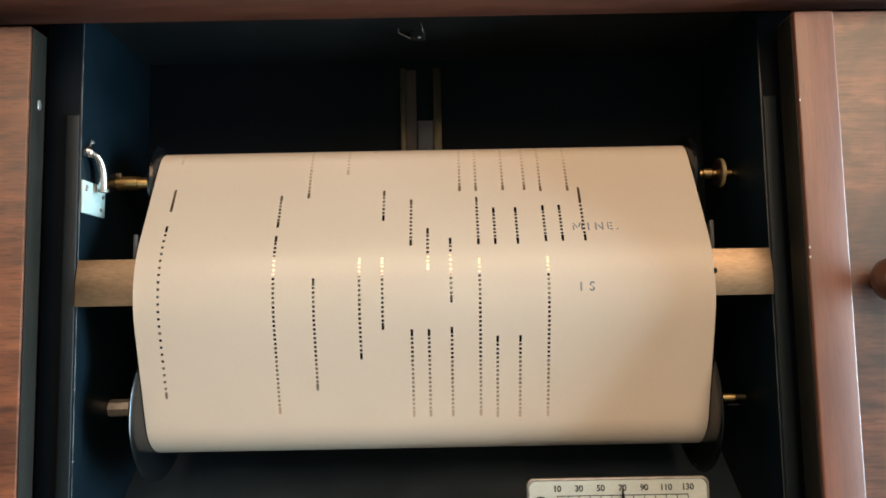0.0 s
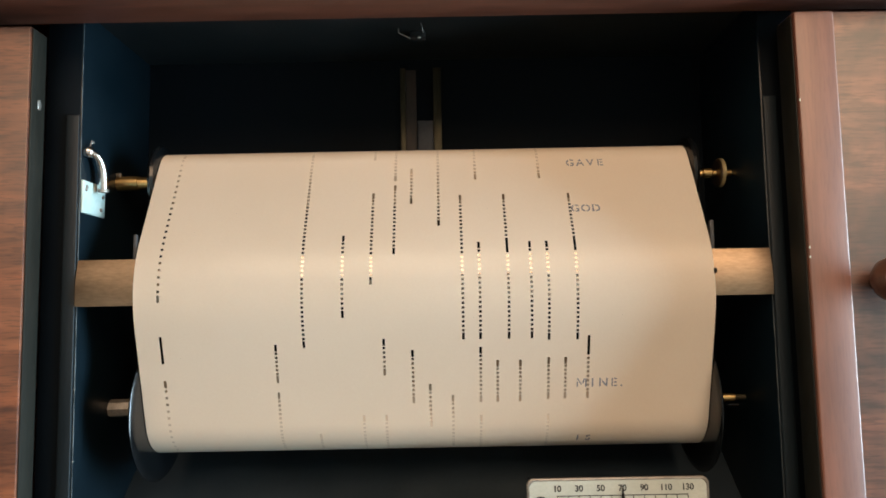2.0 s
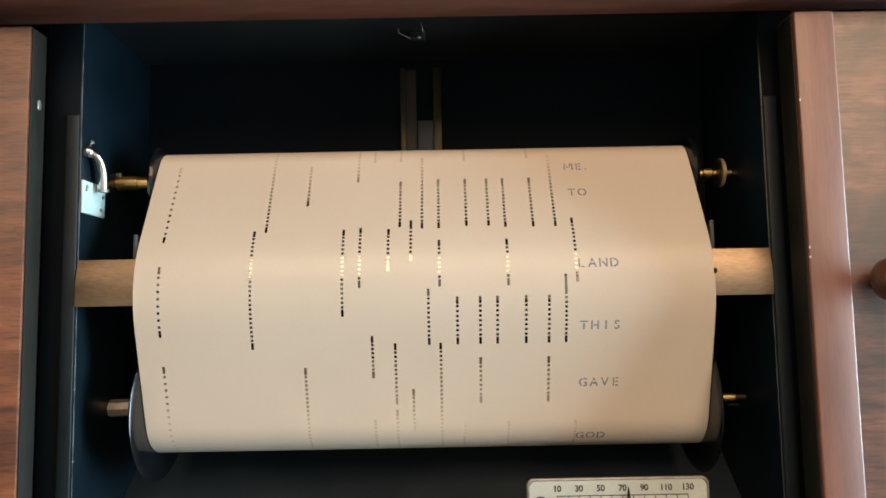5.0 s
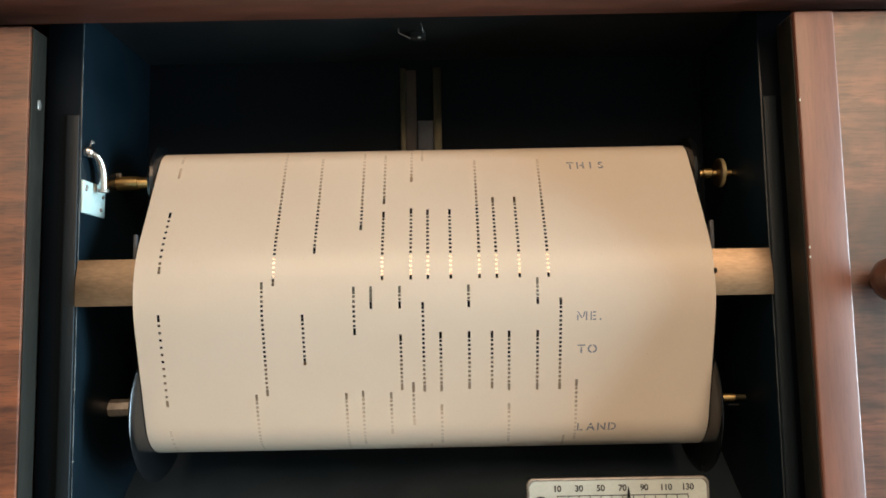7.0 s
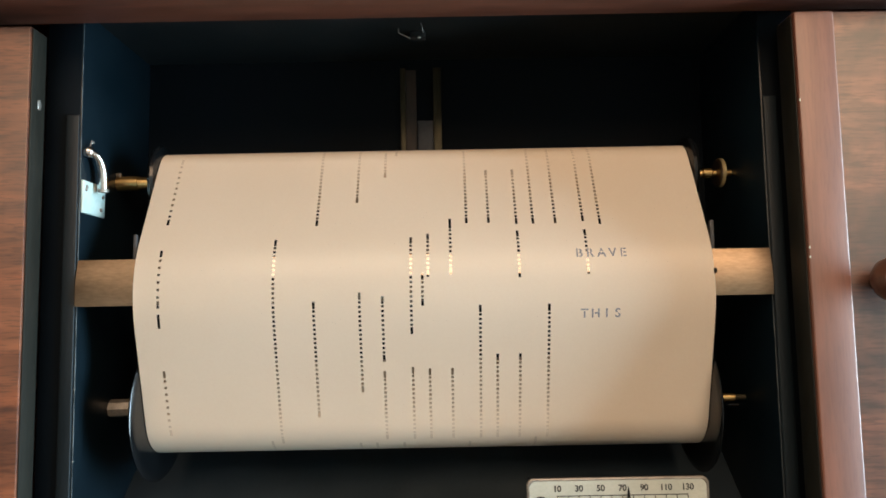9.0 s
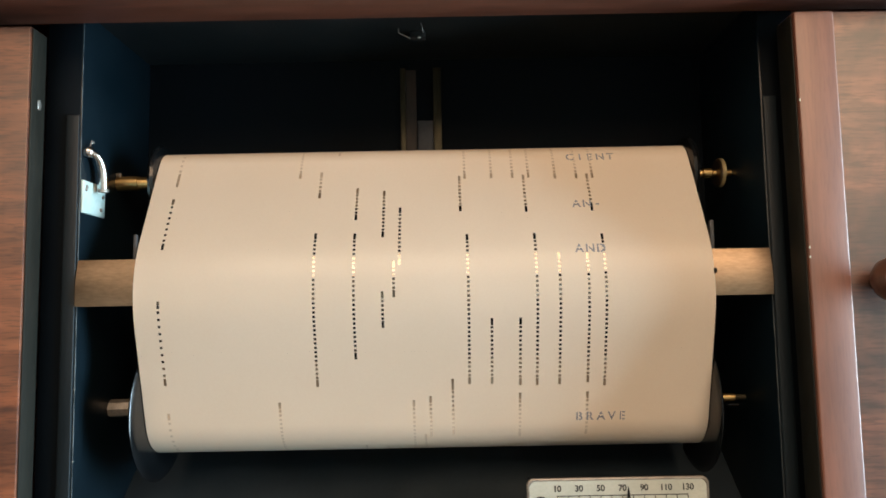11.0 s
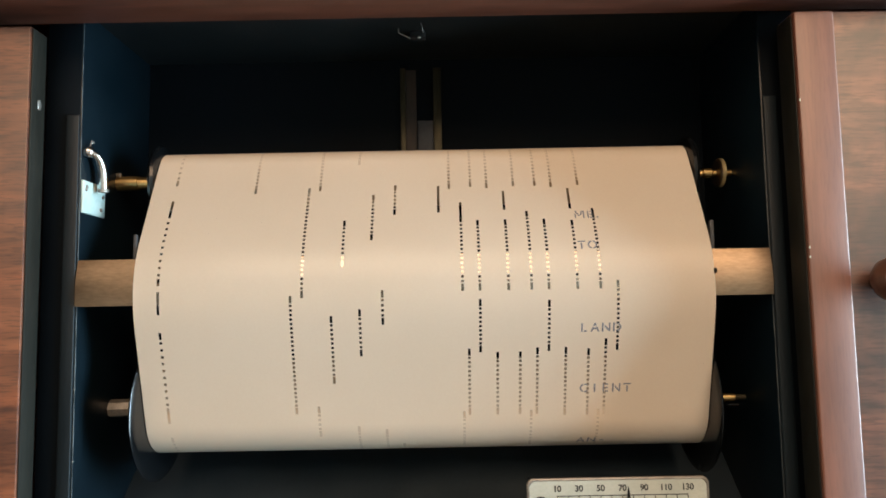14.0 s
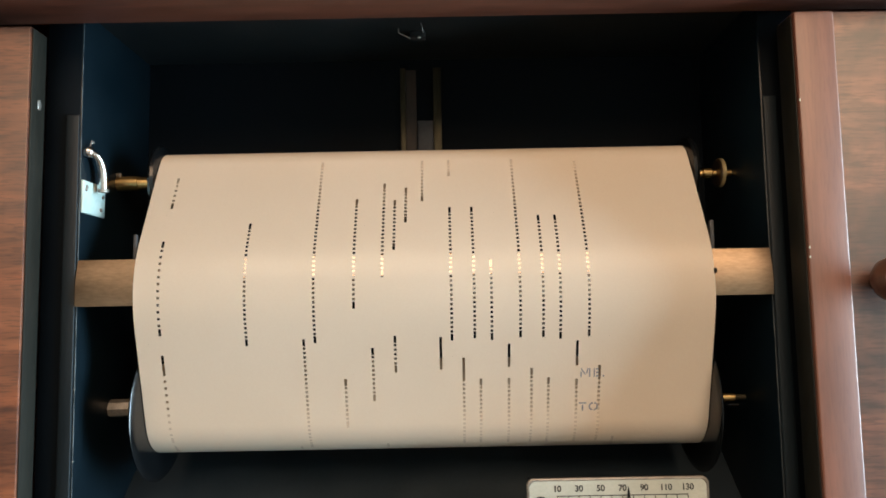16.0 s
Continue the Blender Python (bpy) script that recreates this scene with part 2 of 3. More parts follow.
def thing(name, at, label, category, group=""):
    ob = new(name)
    ob.empty_display_size = 0.02
    ob.matrix_basis = Matrix.Translation((at[0], at[1], at[2] + EYE))
    return tagged(ob, label, category, group)


def B():
    return bmesh.new()


# ---- the room that closes the place ----
def pierced(bm, a0, a1, z0, z1, hole, put):
    """Blocks round one opening; put() says how a stretch along the wall becomes a block."""
    put(bm, a0, hole[0], z0, z1)
    put(bm, hole[1], a1, z0, z1)
    put(bm, hole[0], hole[1], z0, hole[2] - EYE)
    put(bm, hole[0], hole[1], hole[3] - EYE, z1)
    return bm


def room():
    x0, x1, y0, y1, z0, z1 = -1.7, EAST, SOUTH, 1.3, -EYE, 1.5
    solid("floor", block(B(), x0, x1, y0, y1, z0 - 0.1, z0), FLOORM, "brown wooden room floor", "floor", "structure")
    solid("ceiling", block(B(), x0, x1, y0, y1, z1, z1 + 0.1), WALLP, "plain pale room ceiling", "ceiling", "structure")
    solid("wall_west", block(B(), x0 - 0.1, x0, y0, y1, z0, z1), WALLP, "plain warm plaster room wall", "wall", "structure")
    solid("wall_north", block(B(), x0 - 0.1, x1 + 0.1, y1, y1 + 0.1, z0, z1), WALLP, "plain warm plaster room wall", "wall", "structure")
    east = pierced(B(), y0, y1, z0, z1, COOL, lambda bm, a, b, c, d: block(bm, x1, x1 + 0.1, a, b, c, d))
    solid("wall_east", east, WALLP, "plain plaster room wall with a window opening", "wall", "structure")
    south = pierced(B(), x0 - 0.1, x1 + 0.1, z0, z1, WARM, lambda bm, a, b, c, d: block(bm, a, b, y0 - 0.1, y0, c, d))
    solid("wall_south", south, WALLP, "plain plaster room wall with a high window opening", "wall", "structure")


# ---- the spool box ----
HALF = 0.1715                                  # half the clear width of the box
FRONT, BACK, CEIL, BED = 0.344, 0.4235, 0.156, -0.135


def spool_box():
    box = thing("spool_box", (0, BACK, BED), "open navy-black lacquered spool box of a player piano", "cabinet")
    for s in (-1, 1):
        x = sorted((s * HALF, s * (HALF + 0.018)))
        cheek = part("side_cheek", block(B(), x[0], x[1], FRONT, BACK + 0.012, BED, CEIL, 0.0008), NAVY, box)
        top = 0.1012 if s < 0 else 0.1045
        # added matt sheet that hides the broad sheen on the cheek front
        part("sheen_cover", block(B(), s * (HALF + 0.0008) if s > 0 else -HALF - 0.0180, HALF + 0.0180 if s > 0 else -HALF - 0.0008, FRONT - 0.0004, FRONT + 0.0002, BED, CEIL - 0.001, 0.0002), MATT, cheek)
        # added strip: the reflection in the lacquer, put in as grey colour
        streak = sorted((s * (HALF + 0.0006), s * (HALF + 0.0072)))
        part("front_streak", block(B(), streak[0], streak[1], FRONT - 0.0016, FRONT - 0.0004, BED + 0.002, top, 0.0005, 3), STREAK, cheek, "grey strip painting a reflection along the front edge")
        # pale tube paints the edge's highlight; uneven thickness gives the wear
        glint = [(s * (HALF + 0.0002), FRONT + 0.0001, BED + (CEIL - BED) * i / 60) for i in range(61) if s < 0 or i < 50]
        wear = random.Random(5 + s)
        part("worn_edge_glint", tube(B(), glint, [wear.uniform(0.00008, 0.00034) for _ in glint], 6), GLINT, cheek, "pale line painting the highlight along the worn edge")
        if s < 0:
            for dx, z, r in ((0.0003, -0.0355, 0.00045), (0.0002, -0.0240, 0.0003), (0.0004, 0.0790, 0.00035), (0.0055, -0.0290, 0.0004), (0.0080, -0.0288, 0.00025), (0.0003, 0.0405, 0.0003), (0.0002, -0.0700, 0.0004)):
                bm = B()
                bmesh.ops.create_uvsphere(bm, u_segments=8, v_segments=6, radius=r, matrix=Matrix.Translation((-HALF - dx, FRONT + 0.0002, EYE + z)) @ Matrix.Diagonal((1, 0.8, 1.8, 1)))
                part("paint_chip", bm, GREY_STEEL, cheek, "tiny pale chip in the lacquer")
    part("back_panel", block(B(), -HALF, HALF, BACK, BACK + 0.012, BED, CEIL), MATT, box)
    part("top_panel", block(B(), -HALF - 0.018, HALF + 0.018, 0.336, BACK + 0.012, CEIL, CEIL + 0.012), BLACK, box)
    part("bottom_panel", block(B(), -HALF - 0.018, HALF + 0.018, 0.336, BACK + 0.012, BED - 0.012, BED), BLACK, box)
    bm = B()
    q = [(0.4235, -0.082), (0.4235, -0.0875), (0.366, -0.1345), (0.366, -0.129)]
    va = [[bm.verts.new((x, y, z + EYE)) for y, z in q] for x in (-HALF, HALF)]
    for i in range(4):
        bm.faces.new((va[0][i], va[0][(i + 1) % 4], va[1][(i + 1) % 4], va[1][i]))
    bm.faces.new(va[0]), bm.faces.new(va[1][::-1])
    part("sloping_floor", bm, GREYED, box, "dusty dark grey sloping floor")
    return box


def rear_guide():
    g = thing("rear_guide", (-0.005, BACK, 0.03), "brown brass vertical guide channel on the back panel", "guide channel")
    y = BACK
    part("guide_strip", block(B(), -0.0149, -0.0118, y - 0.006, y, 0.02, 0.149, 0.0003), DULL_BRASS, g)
    part("guide_web", block(B(), -0.0118, -0.0053, y - 0.002, y, 0.02, 0.149), WEBWOOD, g)
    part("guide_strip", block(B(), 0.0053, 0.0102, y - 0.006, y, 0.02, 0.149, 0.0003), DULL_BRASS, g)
    part("slide_block", block(B(), -0.0045, 0.0050, y - 0.007, y, 0.03, 0.1155, 0.0005), DARK_STEEL, g, "dull grey sliding block")


def ceiling_latch():
    g = thing("lid_latch", (-0.004, 0.382, CEIL), "small black latch with bright screw under the box top", "latch")
    part("latch_body", block(B(), -0.007, 0.002, 0.376, 0.382, CEIL - 0.0045, CEIL, 0.001), SHADE, g)
    part("latch_wire", tube(B(), [(-0.0128, 0.372, CEIL - 0.0008), (-0.0125, 0.372, CEIL - 0.0035), (-0.0092, 0.373, CEIL - 0.0046), (-0.0063, 0.374, CEIL - 0.0058)], 0.0003, 8), GREY_STEEL, g)
    part("latch_wire", tube(B(), [(-0.0005, 0.366, CEIL - 0.0005), (0.0005, 0.366, CEIL - 0.003), (0.001, 0.368, CEIL - 0.005)], 0.00025, 8), GREY_STEEL, g)
    bm = B()
    bmesh.ops.create_uvsphere(bm, u_segments=16, v_segments=8, radius=0.0009, matrix=Matrix.Translation((-0.0015, 0.373, EYE + CEIL - 0.0055)))
    part("screw", bm, STEEL, g)


# ---- piano case round the box ----
def case():
    g = thing("piano_case", (0, 0.45, -EYE), "dark red-brown mahogany upright piano case round the spool box", "piano")
    part("top_rail", block(B(), -0.62, 0.62, 0.300, 0.336, 0.1452, 0.233, 0.0015), RAIL, g)
    part("bottom_rail", block(B(), -0.62, 0.62, 0.30, 0.336, -0.36, -0.245, 0.0015), RAIL, g)
    part("back", block(B(), -0.62, 0.62, 0.44, 0.60, -EYE, 0.233), RAIL, g)
    part("case_side", block(B(), -0.66, -0.621, 0.30, 0.60, -EYE, 0.233), RAIL, g)
    part("case_side", block(B(), 0.621, 0.66, 0.30, 0.60, -EYE, 0.233), RAIL, g)
    part("lower_panel", block(B(), -0.62, 0.62, 0.32, 0.336, -EYE, -0.3605), RAIL, g)
    part("lid", block(B(), -0.68, 0.68, 0.285, 0.61, 0.2335, 0.255, 0.003), RAIL, g)
    d = thing("sliding_door", (-0.30, 0.326, -0.22), "orange-brown mahogany sliding door with horizontal grain, pushed open", "door", "sliding doors")
    part("door_panel", block(B(), -0.52, -0.1832, 0.318, 0.3305, -0.24, 0.1374, 0.0009), WOOD, d)
    part("door_edge", block(B(), -0.1831, -0.1824, 0.319, 0.3300, -0.239, 0.1364, 0.0002), EDGE, d)
    bm = B()
    bmesh.ops.create_uvsphere(bm, u_segments=16, v_segments=8, radius=0.0016, matrix=Matrix.Translation((-0.1824, 0.3255, EYE + 0.1012)) @ Matrix.Diagonal((0.3, 1, 1.7, 1)))
    part("edge_pin", bm, GREY_STEEL, d, "small bright pin in the door's edge")
    d = thing("sliding_door", (0.30, 0.326, -0.22), "glossy mahogany sliding door with a lipped edge, pushed open", "door", "sliding doors")
    part("door_panel", block(B(), 0.1956, 0.52, 0.3186, 0.3335, -0.24, 0.1372, 0.0004, 3), GLOSSY, d)
    band = part("edge_band", block(B(), 0.1769, 0.1955, 0.3170, 0.3335, -0.24, 0.1372, 0.0008, 4), STILE, d)
    for dx, z in ((0.0004, 0.0945), (0.0005, 0.0255), (0.0004, 0.0210)):
        bm = B()
        bmesh.ops.create_uvsphere(bm, u_segments=8, v_segments=6, radius=0.0004, matrix=Matrix.Translation((0.1769 + dx, 0.3172, EYE + z)) @ Matrix.Diagonal((1, 0.8, 1.8, 1)))
        part("nick", bm, PLATE, band, "small pale nick in the edge")
    part("door_edge", block(B(), 0.1762, 0.1768, 0.319, 0.3330, -0.239, 0.136, 0.0002), EDGE, d)
    bm = B()
    k = turned(bm, (0, 0), [(0, 0.004), (0.004, 0.0042), (0.006, 0.0075), (0.010, 0.0098), (0.014, 0.0100), (0.018, 0.0082), (0.020, 0.004)], 32)
    bmesh.ops.transform(bm, verts=bm.verts, matrix=Matrix.Translation((0.2085, 0.3186, EYE + 0.0098)) @ pose(0, 0, 0, 0, 0, -90) @ Matrix.Translation((0, 0, -EYE)))
    part("door_knob", bm, KNOB, d, "dark brown turned wooden knob")


# ---- tracker bar with its row of note holes ----
PITCH, PHASE = 0.0254 / 9, 0.00196
ROW = radians(5.9)                             # lift of the hole row on the rounded face


def tracker_bar():
    g = thing("tracker_bar", (0, BAR[0], BAR[1]), "aged brass tracker bar with a row of small square holes", "tracker bar")
    r = R_BAR - 0.00012
    top, low = radians(17.35), radians(-5.64)
    half = 0.00085 / r
    up = [top + (ROW + half - top) * i / 10 for i in range(11)]
    dn = [ROW - half + (low - ROW + half) * i / 10 for i in range(11)]
    cuts = [-HALF]
    for c in range(-47, 46):
        cuts += [c * PITCH + PHASE - 0.00062, c * PITCH + PHASE + 0.00062]
    cuts.append(HALF)
    edge = PAPER_W / 2
    for xa, xb, metal in ((-HALF, -edge, BRASS), (-edge, edge, WHITENED), (edge, HALF, BRASS)):
        bm = B()

        def at(x, e, rr=r):
            return bm.verts.new((x, BAR[0] - rr * math.cos(e), EYE + BAR[1] + rr * math.sin(e)))
        for es in (up, dn):
            cols = [[at(x, e) for e in es] for x in (xa, xb)]
            for i in range(10):
                bm.faces.new((cols[0][i], cols[0][i + 1], cols[1][i + 1], cols[1][i]))
        for a, b in zip(cuts[::2], cuts[1::2]):
            a, b = max(a, xa), min(b, xb)
            if b <= a:
                continue
            e0, e1 = ROW + half, ROW - half
            f0, f1 = [[at(x, e, rr) for x, e in ((a, e0), (a, e1), (b, e1), (b, e0))] for rr in (r, r - 0.004)]
            bm.faces.new(f0)
            for i in range(4):
                bm.faces.new((f0[i], f0[(i + 1) % 4], f1[(i + 1) % 4], f1[i]))
        part("face", bm, metal, g, "smooth brass under the paper, whitened for the window glint" if metal is WHITENED else "")
    yt, zt = BAR[0] - r * math.cos(top), BAR[1] + r * math.sin(top)
    yl, zl = BAR[0] - r * math.cos(low), BAR[1] + r * math.sin(low)
    part("top_flange", block(B(), -HALF, HALF, yt, yt + 0.020, zt - 0.0012, zt), BRASS, g)
    part("bottom_flange", block(B(), -HALF, HALF, yl, yl + 0.022, zl, zl + 0.0012), BRASS, g)
    guide = turned(B(), (BAR[0] - R_BAR * math.cos(radians(6.3)) - 0.0004, BAR[1] + R_BAR * math.sin(radians(6.3))), [(0.1426, 0.0013), (0.1436, 0.0013)], 12)
    part("edge_guide", guide, SHADE, g, "small black paper edge guide")
    for q in (-1, 1):
        x = sorted((q * 0.1437, q * 0.1456))
        part("tracking_ear", block(B(), x[0], x[1], 0.3465, 0.3485, 0.0265, 0.0405 if q < 0 else 0.0425, 0.0004), DARK_STEEL, g, "small grey metal ear beside the paper's edge")
    part("back_plate", block(B(), -HALF, HALF, yt + 0.019, yt + 0.0205, zl + 0.0012, zt - 0.0012), SHADE, g, "black back of the hollow bar")


# ---- the two spools and their bearings ----
def flange_profile(r, s, w=0.0021):
    return [(s * 0.0, r * 0.35), (s * 0.0, r - 0.004), (s * w * 0.2, r - 0.0007), (s * w * 0.5, r), (s * w * 0.85, r - 0.0006), (s * w, r - 0.003), (s * w, 0.009), (s * (w + 0.0035), 0.008), (s * (w + 0.0035), 0.004)]


def spools():
    sup = thing("supply_spool", (0, SUP[0], SUP[1]), "black flanged music roll spool wound with cream paper", "spool", "spools")
    w = PAPER_W / 2 + 0.0004
    for s in (-1, 1):
        part("flange", turned(B(), SUP, flange_profile(0.0205, s, 0.0046), 64, s * w), FLANGE, sup, "black round flange")
    part("core", turned(B(), SUP, [(-w, 0.008), (w, 0.008)], 32), SHADE, sup)
    r = R_SUP - 0.0002
    part("wound_paper", turned(B(), SUP, [(-PAPER_W / 2, 0.0085), (-PAPER_W / 2, r), (PAPER_W / 2, r), (PAPER_W / 2, 0.0085)], 72), WOUND, sup, "wound cream paper layers")
    tak = thing("take_up_spool", (0, TAK[0], TAK[1]), "large black flanged take-up spool wound with cream paper", "spool", "spools")
    for s in (-1, 1):
        part("flange", turned(B(), TAK, flange_profile(0.0385, s), 80, s * w), FLANGE, tak, "black round flange")
    part("core", turned(B(), TAK, [(-w, 0.016), (w, 0.016)], 48), SHADE, tak)
    r = R_TAK - 0.00018
    part("wound_paper", turned(B(), TAK, [(-PAPER_W / 2, 0.017), (-PAPER_W / 2, r), (PAPER_W / 2, r), (PAPER_W / 2, 0.017)], 80), WOUND, tak, "wound cream paper layers")
    return sup, tak


def bearings():
    g = thing("supply_pivot", (-0.160, SUP[0], SUP[1]), "polished brass pivot holding the music roll", "pivot", "spool pivots")
    part("sleeve", turned(B(), SUP, [(-0.1715, 0.0041), (-0.1600, 0.0041), (-0.1594, 0.0036), (-0.1505, 0.0034)], 32), SLEEVE, g)
    part("set_screw", turned(B(), (SUP[0] - 0.0025, SUP[1] + 0.0043), [(-0.1712, 0.0014), (-0.1692, 0.0016), (-0.1686, 0.0010)], 12), GREY_STEEL, g)
    g = thing("supply_pivot", (0.160, SUP[0], SUP[1]), "brass pivot pin with a thin round collar", "pivot", "spool pivots")
    part("stub", turned(B(), SUP, [(0.1505, 0.0016), (0.1555, 0.0018), (0.1558, 0.0027), (0.1602, 0.0027), (0.1612, 0.0018), (0.163, 0.0018)], 24), SLEEVE, g)
    part("collar", turned(B(), SUP, [(0.1630, 0.003), (0.1632, 0.0070), (0.1640, 0.0078), (0.1650, 0.0078), (0.1658, 0.0070), (0.1660, 0.003)], 40), BRASS, g, "dull brass collar disc")
    # added ring: the lit edge of the collar disc in a brighter brass
    part("lit_collar_rim", turned(B(), SUP, [(0.1640, 0.0072), (0.1642, 0.0081), (0.1660, 0.0081), (0.1662, 0.0072)], 40), LIT_BRASS, g)
    part("pin", turned(B(), SUP, [(0.1660, 0.0019), (0.1715, 0.0019)], 16), SLEEVE, g)
    g = thing("take_up_drive", (-0.160, TAK[0], TAK[1]), "dull grey steel drive chuck of the take-up spool", "drive chuck")
    part("chuck", turned(B(), TAK, [(-0.1715, 0.0048), (-0.1605, 0.0048), (-0.1598, 0.0042)], 8), GREY_STEEL, g)
    part("shaft", turned(B(), TAK, [(-0.1598, 0.0022), (-0.1525, 0.0022)], 16), GREY_STEEL, g)
    g = thing("take_up_pivot", (0.165, TAK[0], TAK[1]), "thin polished brass pivot pin of the take-up spool", "pivot", "spool pivots")
    part("pin", turned(B(), TAK, [(0.1505, 0.0017), (0.1520, 0.0021), (0.1655, 0.0021), (0.1658, 0.0016)], 20), SLEEVE, g)
    part("pin_root", turned(B(), TAK, [(0.1658, 0.0015), (0.1715, 0.0015)], 16), DULL_BRASS, g)
    part("spring_clip", tube(B(), [(0.161, TAK[0] - 0.003, TAK[1] - 0.0035), (0.1665, TAK[0] - 0.003, TAK[1] - 0.0037)], 0.0004, 6), STEEL, g)


def pivot_lever():
    x = -HALF
    g = thing("pivot_bracket", (x, 0.358, 0.05), "pale plated bracket screwed to the box side", "bracket")
    plate = part("plate", block(B(), x, x + 0.0012, 0.3446, 0.3675, 0.0518, 0.0685, 0.0004), PLATE, g)
    for y, z in ((0.3475, 0.0640), (0.3648, 0.0625), (0.3628, 0.0555), (0.3480, 0.0655)):
        part("screw", turned(B(), (y, z), [(x + 0.0012, 0.0011), (x + 0.0018, 0.0008)], 12), GREY_STEEL, plate)
    g = thing("spool_lever", (x, 0.355, 0.085), "bent shiny nickel spool release lever", "lever")
    part("arm", tube(B(), [(x + 0.0036, 0.3488, 0.0826), (x + 0.0046, 0.3498, 0.0819), (x + 0.0055, 0.3515, 0.0800), (x + 0.0059, 0.3532, 0.0772), (x + 0.0060, 0.3546, 0.0735), (x + 0.0060, 0.3556, 0.0640)],
                     [0.0017, 0.0019, 0.0021, 0.0022, 0.0022, 0.0022], 14), STEEL, g)
    part("end_ring", tube(B(), [(x + 0.0060, 0.3555, 0.0652), (x + 0.0060, 0.3556, 0.0637)], 0.0026, 14), GREY_STEEL, g)
    bm = B()
    bmesh.ops.create_uvsphere(bm, u_segments=18, v_segments=12, radius=0.0030, matrix=Matrix.Translation((x + 0.0022, 0.3474, EYE + 0.0832)))
    part("pivot_ball", bm, STEEL, g)
    part("spring", tube(B(), [(x + 0.002, 0.3480, 0.0855), (x + 0.0025, 0.3492, 0.0895), (x + 0.003, 0.3506, 0.0880)], 0.0004, 6), STEEL, g)


# ---- lettering ----
def glyphs(text, size, spacing=1.0, wide=1.0, bold=0.0):
    """Flat printed letters as a mesh, centred on the origin, in the xy plane."""
    cu = bpy.data.curves.new("glyphs", "FONT")
    cu.body, cu.size, cu.align_x, cu.align_y, cu.space_character, cu.resolution_u = text, size, "CENTER", "CENTER", spacing, 3
    cu.offset = bold
    tmp = new("glyphs", cu)
    me = bpy.data.meshes.new_from_object(tmp.evaluated_get(bpy.context.evaluated_depsgraph_get()))
    bm = B()
    bm.from_mesh(me)
    bpy.data.objects.remove(tmp), bpy.data.curves.remove(cu), bpy.data.meshes.remove(me)
    if wide != 1.0:
        bmesh.ops.scale(bm, vec=(wide, 1, 1), verts=bm.verts)
    return bm


# where a stencil letter keeps its bridges: along x (a share of the width) or along y (a share of the height)
BRIDGE = {"O": ("x", 0.5), "C": ("x", 0.5), "G": ("x", 0.45), "D": ("x", 0.32), "B": ("x", 0.34), "E": ("x", 0.34), "L": ("x", 0.36), "R": ("x", 0.36),
          "T": ("y", 0.78), "S": ("y", 0.5), "A": ("y", 0.62), "N": ("x", 0.28), "H": ("x", 0.3)}


def letter_m(size):
    """A stencilled M: two stems and two slanted strokes with gaps between them."""
    bm, h, w, s = B(), size * 0.355, size * 0.34, size * 0.055
    for x0, y0, x1, y1 in ((-w, -h, -w, h * 0.25), (-w, h, -w * 0.05, -h * 0.45), (w * 0.28, -h * 0.2, w * 0.62, h), (w, -h, w, h)):
        bm.faces.new([bm.verts.new((x, y, 0)) for x, y in ((x0 - s, y0), (x0 + s, y0), (x1 + s, y1), (x1 - s, y1))])
    bmesh.ops.recalc_face_normals(bm, faces=bm.faces)
    for f_ in bm.faces:
        f_.normal_update()
        if f_.normal.z < 0:
            f_.normal_flip()
    return bm


def stencil(text, size, pitch, wide=1.0, bold=0.0):
    """A stencilled word on an even letter pitch, centred on the origin."""
    out = B()
    for i, ch in enumerate(text):
        bm = letter_m(size) if ch == "M" else glyphs(ch, size, 1.0, wide, bold)
        lo = [min(v.co[k] for v in bm.verts) for k in (0, 1)]
        hi = [max(v.co[k] for v in bm.verts) for k in (0, 1)]
        if ch in BRIDGE:
            k = 0 if BRIDGE[ch][0] == "x" else 1
            mid = lo[k] + (hi[k] - lo[k]) * BRIDGE[ch][1]
            no = (1, 0, 0) if k == 0 else (0, 1, 0)
            for d in (-0.00027, 0.00027):
                bmesh.ops.bisect_plane(bm, geom=list(bm.verts) + list(bm.edges) + list(bm.faces), plane_co=[(mid + d) * c for c in no], plane_no=no)
            bmesh.ops.delete(bm, geom=[f_ for f_ in bm.faces if abs(f_.calc_center_median()[k] - mid) < 0.00027], context="FACES")
        step = pitch * i - (0.0018 if ch == "." else 0)
        down = -size * 0.29 - (lo[1] + hi[1]) / 2 if ch == "." else 0.0
        if ch != "." and ch != "-":
            down = -(lo[1] + hi[1]) / 2
        bmesh.ops.translate(bm, verts=bm.verts, vec=(step - (lo[0] + hi[0]) / 2, down, 0))
        me = bpy.data.meshes.new("letter")
        bm.to_mesh(me)
        bm.free()
        out.from_mesh(me)
        bpy.data.meshes.remove(me)
    xs = [v.co.x for v in out.verts]
    bmesh.ops.translate(out, verts=out.verts, vec=(-(min(xs) + max(xs)) / 2, 0, 0))
    return out


